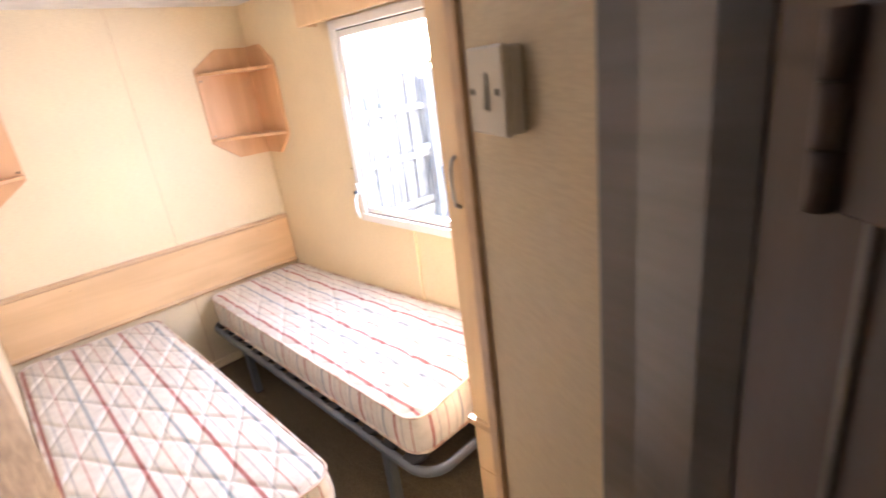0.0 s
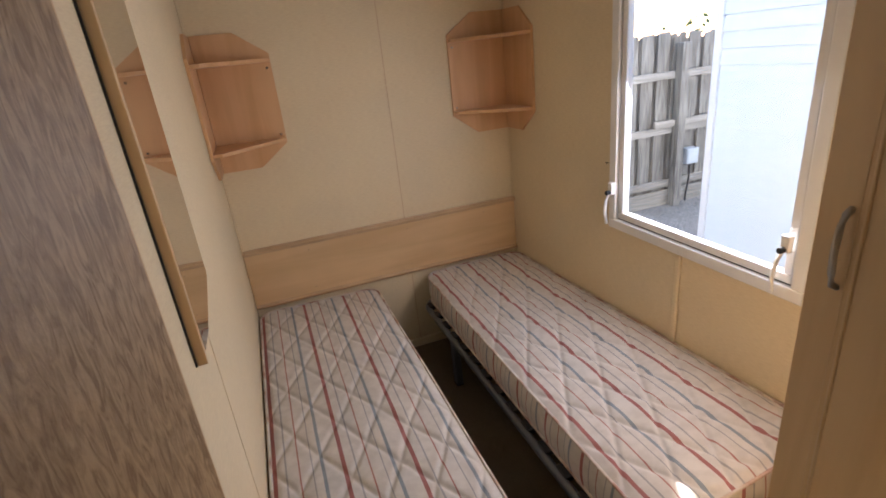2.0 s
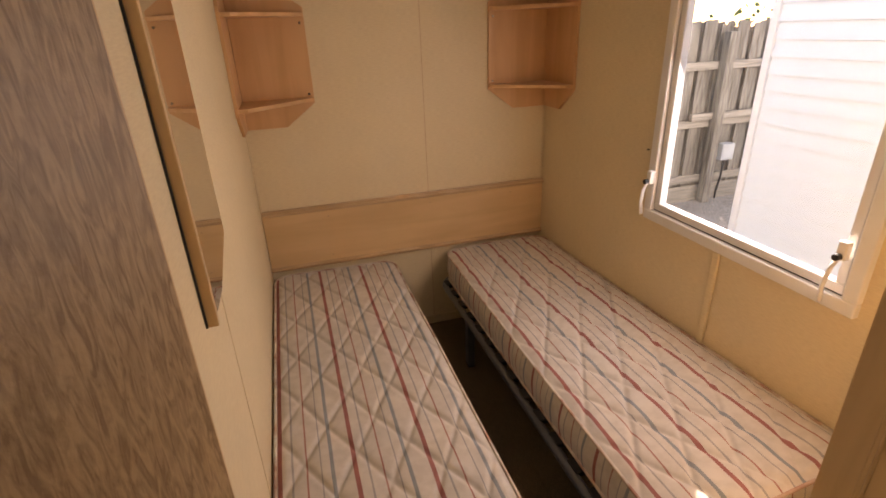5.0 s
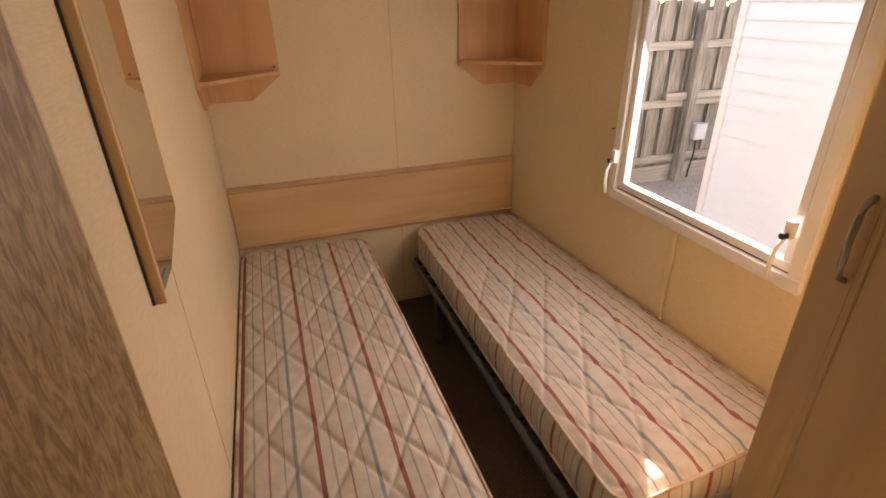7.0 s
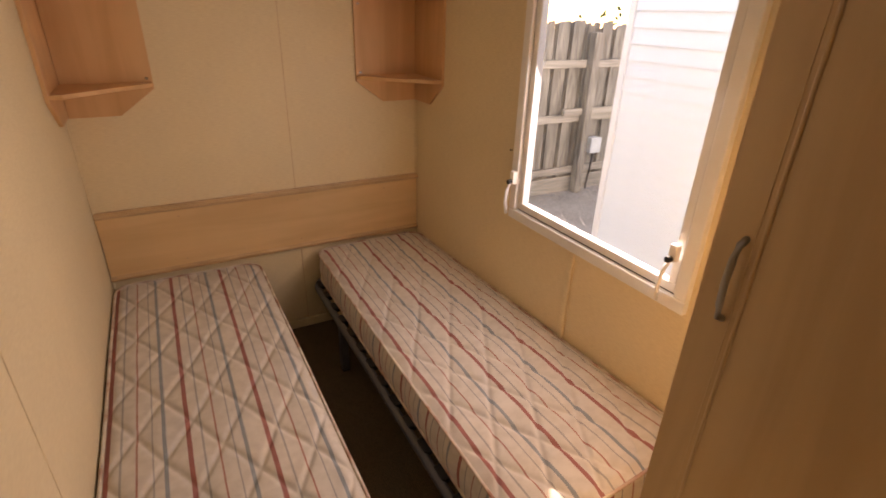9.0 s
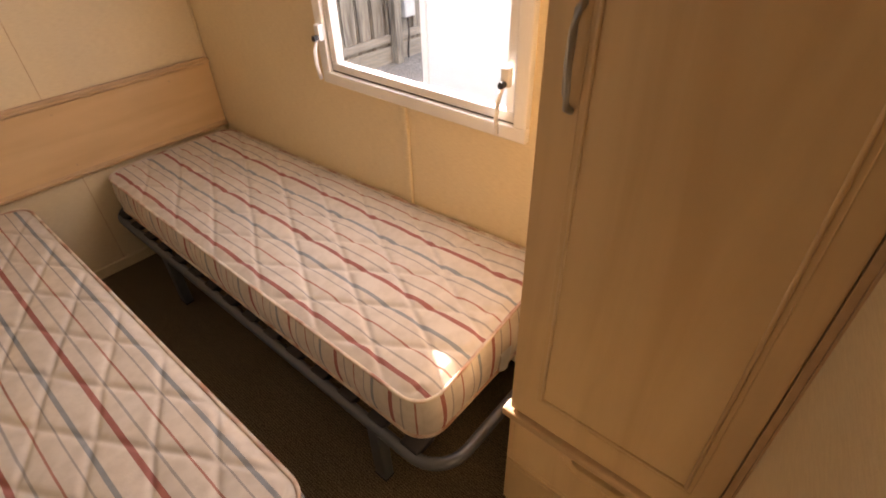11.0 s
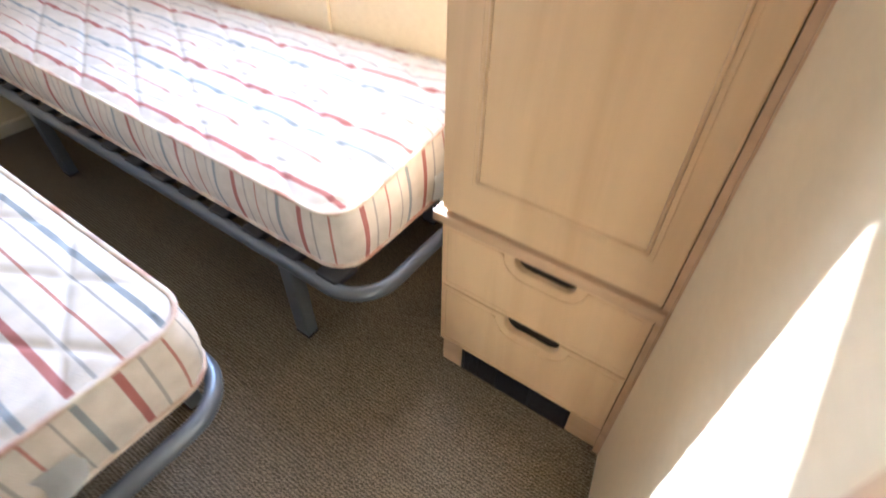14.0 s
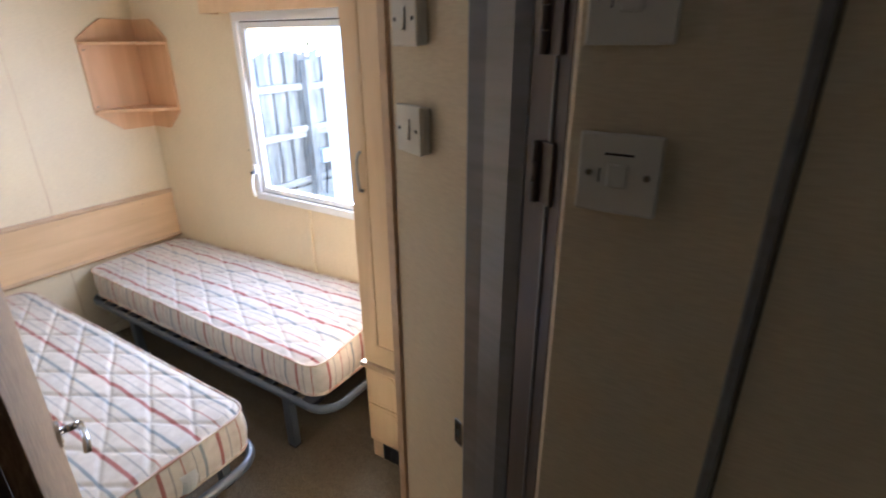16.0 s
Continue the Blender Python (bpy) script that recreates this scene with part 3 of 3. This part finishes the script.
def drawer(z0, z1):
    ya, yb = YA - 0.002, YB + 0.018
    na, nb, nd, r = -2.165, -2.284, 0.038, 0.024
    pts = [(ya, z0), (ya, z1), (na, z1)]
    for k in range(7):
        a = radians(90 * k / 6)
        pts.append((na - r + r * math.cos(a), z1 - nd + r - r * math.sin(a)))
    for k in range(7):
        a = radians(90 * k / 6)
        pts.append((nb + r - r * math.sin(a), z1 - nd + r - r * math.cos(a)))
    pts += [(nb, z1), (yb, z1), (yb, z0)]
    d = part("drawer_front", moved(prism(pts, "x", FX, FX + 0.018, 0.0025), MD), BEECH, wd)
    i = 0.014
    line = [(FX - 0.0002, na + 0.03, z1 - i), (FX - 0.0002, ya - i, z1 - i), (FX - 0.0002, ya - i, z0 + i), (FX - 0.0002, yb + i, z0 + i), (FX - 0.0002, yb + i, z1 - i), (FX - 0.0002, nb - 0.03, z1 - i)]
    part("groove", moved(tube(line, 0.0009, 5), MD), BEECH, d, "fine routed line")
    arc = [(FX - 0.0005, na + 0.03, z1 - i)] + [(FX - 0.0005, na - r + (r + 0.022) * math.cos(radians(a)), z1 - nd + r - (r + 0.022) * math.sin(radians(a))) for a in range(0, 91, 15)]
    arc += [(FX - 0.0005, nb + r - (r + 0.022) * math.sin(radians(a)), z1 - nd + r - (r + 0.022) * math.cos(radians(a))) for a in range(0, 91, 15)] + [(FX - 0.0005, nb - 0.03, z1 - i)]
    part("slot_moulding", moved(tube(arc, 0.0021, 6), MD), BEECH, d, "raised curve round the hand slot", True)


drawer(0.292, 0.466)
drawer(0.098, 0.288)
gr = part("vent_grille", moved(frame_ring(FX + 0.006, FX + 0.0118, -2.347, -2.067, 0.01, 0.093, 0.007, 0.001), MD), GRILLE, wd, "black metal air grille")
# another such sheet: shade behind the louvres, put in as colour
part("grille_shade", moved(box((FX + 0.0105, -2.34, 0.017), (FX + 0.0118, -2.074, 0.086)), MD), RECESS_SHADE, gr)
bar = part("louvre", moved(box((FX + 0.0072, -2.34, 0.0195), (FX + 0.01, -2.074, 0.0225), 0.0008), MD), GRILLE, gr)
for k in range(1, 11):
    o = bar.copy()
    scene.collection.objects.link(o)
    o.location.z = 0.0063 * k
for y in (-2.11, -2.165, -2.25):
    part("mullion", moved(box((FX + 0.0065, y - 0.003, 0.017), (FX + 0.0102, y + 0.003, 0.086), 0.0008), MD), GRILLE, gr)

dr = part("wardrobe_door", moved(box((FX, YB + 0.018, 0.496), (FX + 0.019, YA - 0.001, 1.985), 0.003), MD), BEECH, wd)
pa, pb, pz0, pz1 = -2.078, -2.368, 0.585, 1.9
for a, b in (((pa, pz0), (pa, pz1)), ((pb, pz0), (pb, pz1)), ((pa, pz0), (pb, pz0)), ((pa, pz1), (pb, pz1))):
    part("panel_moulding", moved(tube([(FX - 0.0005, a[0], a[1]), (FX - 0.0005, b[0], b[1])], 0.0034, 8), MD), BEECH, dr, smooth=True)
for a, b in (((pa + 0.011, pz0 - 0.011), (pa + 0.011, pz1)), ((pb - 0.011, pz0 - 0.011), (pb - 0.011, pz1)), ((pa + 0.011, pz0 - 0.011), (pb - 0.011, pz0 - 0.011))):
    part("panel_groove", moved(tube([(FX + 0.0002, a[0], a[1]), (FX + 0.0002, b[0], b[1])], 0.0014, 5), MD), BEECH, dr)
hy = -2.055
hp = [(FX + 0.002, hy, 1.195), (FX - 0.012, hy, 1.202), (FX - 0.019, hy, 1.225), (FX - 0.022, hy, 1.262), (FX - 0.019, hy, 1.3), (FX - 0.012, hy, 1.322), (FX + 0.002, hy, 1.33)]
part("door_handle", moved(tube(hp, 0.0055, 10), MD), SATIN, dr, "bowed satin metal handle", True)

# ---- bedroom door leaf, standing open ----
HX, HY, EX, EY = -1.605, -2.52, -1.44, -1.965
wide = math.hypot(EX - HX, EY - HY)
door = thing("door_1", "pale oak-effect door standing open into the room", "door", loc=(HX, HY, 0.0))
door["kind"] = "structure"
door.rotation_euler = (0, 0, math.atan2(EY - HY, EX - HX))
part("leaf", box((0.0, 0.0, 0.012), (wide, 0.035, 1.93), 0.0015), OAK, door)
part("edge_lip", box((wide, 0.001, 0.012), (wide + 0.003, 0.034, 1.93), 0.0005), BEECH, door, "pale edge band")
hx, hz = wide - 0.055, 0.9
rose = part("handle_rose", cyl((hx, 0.0, hz), (hx, -0.009, hz), 0.026, 24), CHROME, door, "round chrome rose")
part("handle_neck", cyl((hx, -0.008, hz), (hx, -0.042, hz), 0.0085, 14), CHROME, rose, smooth=True)
part("lever", tube([(hx + 0.004, -0.042, hz), (hx - 0.02, -0.045, hz + 0.001), (hx - 0.06, -0.046, hz), (hx - 0.1, -0.043, hz - 0.004)], 0.0075, 10, flat=0.8), CHROME, rose, "curved chrome lever", True)
part("screw_plate", cyl((hx, -0.0, hz - 0.026), (hx, -0.006, hz - 0.026), 0.013, 14), CHROME, door)


# ---- switches ----
def switch(name, label, at, face, size, deep, marks):
    """A square plate on a raised box; local x runs along the wall, local y into the room."""
    e = thing(name, label, "switch", "wall switches", at)
    e.rotation_euler = (0, 0, face)
    s = size / 2
    part("back_box", box((-s + 0.002, 0.001, -s + 0.002), (s - 0.002, deep - 0.007, s - 0.002), 0.003), SWITCH, e)
    part("plate", box((-s, deep - 0.007, -s), (s, deep, s), 0.003), SWITCH, e)
    if marks == "rocker":
        part("rocker", prism([(deep - 0.001, -0.017), (deep + 0.005, -0.016), (deep + 0.0015, 0.016), (deep - 0.001, 0.017)], "x", -0.006, 0.006), SWITCH, e)
        part("rocker_gap", box((-0.0075, deep, -0.0185), (-0.006, deep + 0.0006, 0.0185)), DARK, e)
    else:
        part("rocker", box((-0.011, deep - 0.001, -0.014), (0.011, deep + 0.003, 0.012), 0.002), SWITCH, e)
        part("print_bar", box((-0.015, deep, 0.02), (0.015, deep + 0.0004, 0.0225)), DARK, e, "small dark line of print")
        part("print_bar", box((0.018, deep, -0.01), (0.0195, deep + 0.0004, 0.006)), DARK, e, "small dark line of print")
    for x in (-s * 0.7, s * 0.7):
        part("screw", cyl((x, deep - 0.001, 0), (x, deep + 0.0012, 0), 0.0035, 10), DARK if marks == "rocker" else CHROME, e)
    return e


wall_a = math.atan2(KY - JY, KX - JX)
ux, uy = math.cos(wall_a), math.sin(wall_a)


def on_wall(d):
    return JX + ux * d, JY + uy * d


turn = wall_a + math.pi
for d, z in ((0.13, 1.522), (0.126, 1.7)):
    x, y = on_wall(d)
    switch("light_switch", "ivory plastic light switch on a raised box, on the partition", (x, y, z), turn, 0.084, 0.024, "rocker")
for y, z in ((-3.042, 1.535), (-3.036, 1.705)):
    switch("fused_switch", "ivory fused switch plate on the dim hall wall", (-1.176, y, z), math.pi / 2, 0.086, 0.012, "fused")

# brown hinges on the hall's door stop
for z in (1.515, 1.69):
    hg = thing("door_hinge", "small brown painted hinge on the hall door frame", "hinge", "hall door hinges", (-1.1425, -2.9485, z))
    hg.rotation_euler = (0, 0, radians(48.4))
    part("plate", box((-0.018, 0.0, -0.039), (0.016, 0.005, 0.039), 0.0015), BROWN_FRAME, hg)
    for k in (-0.026, 0.0, 0.026):
        part("knuckle", cyl((0.015, 0.008, k - 0.0125), (0.015, 0.008, k + 0.0125), 0.006, 12), BROWN_FRAME, hg, smooth=True)
x, y = on_wall(0.262)
sp = thing("strike_plate", "small metal strike plate on the partition edge", "strike plate", loc=(x, y, 0.93))
sp.rotation_euler = (0, 0, turn)
part("plate", box((-0.012, 0.0, -0.03), (0.012, 0.003, 0.03), 0.001), CHROME, sp)
part("slot", box((-0.005, 0.003, -0.012), (0.005, 0.0035, 0.008)), DARK, sp)

# ---- outside ----
GZ = -0.55
bm = bmesh.new()
bmesh.ops.create_grid(bm, x_segments=60, y_segments=60, size=60)
for v in bm.verts:
    v.co.z = 0.02 * noise.noise(Vector((v.co.x * 0.4, v.co.y * 0.4, 0)))
gnd = tagged(bm_obj("ground", bm, GRAVEL), "grey gravel ground between the caravans", "ground", **structure)
gnd.location.z = GZ

NX, NY, EAVE = 2.05, 0.57, 2.45
cv = thing("neighbour_caravan", "neighbouring caravan clad in white horizontal siding", "caravan", loc=(NX + 1.5, NY - 5, GZ))
MC = Matrix.Translation((-NX - 1.5, -NY + 5, -GZ))
part("body", moved(box((NX + 0.03, NY - 10, GZ + 0.0), (NX + 3.0, NY - 0.03, EAVE)), MC), SIDING, cv)
part("roof", moved(prism([(NX - 0.05, EAVE), (NX + 1.5, EAVE + 0.25), (NX + 3.05, EAVE), (NX + 3.05, EAVE - 0.06), (NX - 0.05, EAVE - 0.06)], "y", NY - 10.05, NY + 0.05), MC), UPVC, cv)
part("corner_trim", moved(box((NX - 0.012, NY - 0.06, GZ + 0.2), (NX + 0.05, NY, EAVE - 0.06), 0.005), MC), UPVC, cv)
z, pitch = GZ + 0.25, 0.115
board = prism([(NX + 0.03, 0.0), (NX - 0.003, 0.0), (NX + 0.012, pitch - 0.002), (NX + 0.03, pitch - 0.002)], "y", NY - 9.9, NY - 0.061)
ob = part("siding_board", moved(board, MC @ Matrix.Translation((0, 0, z))), SIDING, cv)
k = 1
while z + pitch * (k + 1) < EAVE - 0.06:
    o = ob.copy()
    scene.collection.objects.link(o)
    o.location.z = pitch * k
    k += 1

# close-board fence, running across behind the gap between the caravans
FY = 2.5
fence = thing("timber_fence", "weathered grey timber fence with rails and posts", "fence", loc=(3, FY, GZ))
random.seed(4)
MF = Matrix.Translation((-3, -FY, -GZ))
for k in range(62):
    x = 0.6 + k * 0.116
    hgt = 2.08 + random.uniform(-0.03, 0.04)
    off = 0.0 if k % 2 else 0.03
    part("board", moved(prism([(x, GZ + 0.08), (x + 0.09, GZ + 0.08), (x + 0.09, GZ + hgt - 0.02), (x + 0.078, GZ + hgt), (x + 0.012, GZ + hgt - 0.005), (x, GZ + hgt - 0.025)], "y", FY + off, FY + off + 0.018), MF), FENCE, fence)
# second row of boards behind the rails, closing the gaps
for k in range(62):
    x = 0.6 + k * 0.116 + 0.05
    hgt = 2.05 + random.uniform(-0.04, 0.05)
    part("board", moved(prism([(x, GZ + 0.08), (x + 0.095, GZ + 0.08), (x + 0.095, GZ + hgt - 0.03), (x + 0.08, GZ + hgt), (x + 0.012, GZ + hgt - 0.008), (x, GZ + hgt - 0.02)], "y", FY + 0.1, FY + 0.118), MF), FENCE, fence)
for zr in (0.25, 0.93, 1.58):
    part("rail", moved(box((0.5, FY - 0.045, GZ + zr), (7.8, FY - 0.001, GZ + zr + 0.09), 0.006), MF), FENCE_RAIL, fence)
part("rail", moved(box((3.2, FY - 0.09, GZ + 1.02), (7.8, FY - 0.046, GZ + 1.1), 0.006), MF), FENCE_RAIL, fence)
for x in (1.2, 3.5, 5.7):
    part("post", moved(box((x, FY - 0.15, GZ), (x + 0.11, FY - 0.046, GZ + 1.98), 0.006), MF), FENCE, fence)
part("gravel_board", moved(box((0.5, FY - 0.03, GZ), (7.8, FY - 0.002, GZ + 0.2), 0.004), MF), FENCE_RAIL, fence)

mb = thing("meter_box", "small grey plastic electric box on the fence post", "electric box", loc=(3.76, FY - 0.1, GZ + 0.62))
part("case", box((-0.09, -0.06, -0.1), (0.09, 0.054, 0.1), 0.008), BOX_GREY, mb)
part("lid", box((-0.075, -0.066, -0.08), (0.075, -0.06, 0.08), 0.004), BOX_GREY, mb)
part("cable", tube([(0.0, -0.01, -0.1), (0.005, -0.01, -0.3), (-0.03, -0.01, -0.5), (-0.02, 0.0, -0.6)], 0.012, 8), RUBBER, mb)

# hedge behind the fence
bm = bmesh.new()
random.seed(8)
for k in range(2600):
    x, y = random.uniform(0.5, 8), FY + random.uniform(0.2, 1.0)
    z = random.uniform(0.0, 1.95 + 0.35 * max(0.0, math.sin(x * 1.7)))
    c = Vector((x, y, GZ + z))
    a = Vector((random.uniform(-1, 1), random.uniform(-1, 1), random.uniform(-1, 1))).normalized() * 0.05
    b = a.cross(Vector((random.uniform(-1, 1), random.uniform(-1, 1), random.uniform(-1, 1)))).normalized() * 0.03
    bm.faces.new([bm.verts.new(c + p) for p in (-a, b, a, -b)])
hedge = tagged(bm_obj("hedge", bm, LEAF), "green hedge leaves behind the fence", "hedge", kind="stuff")
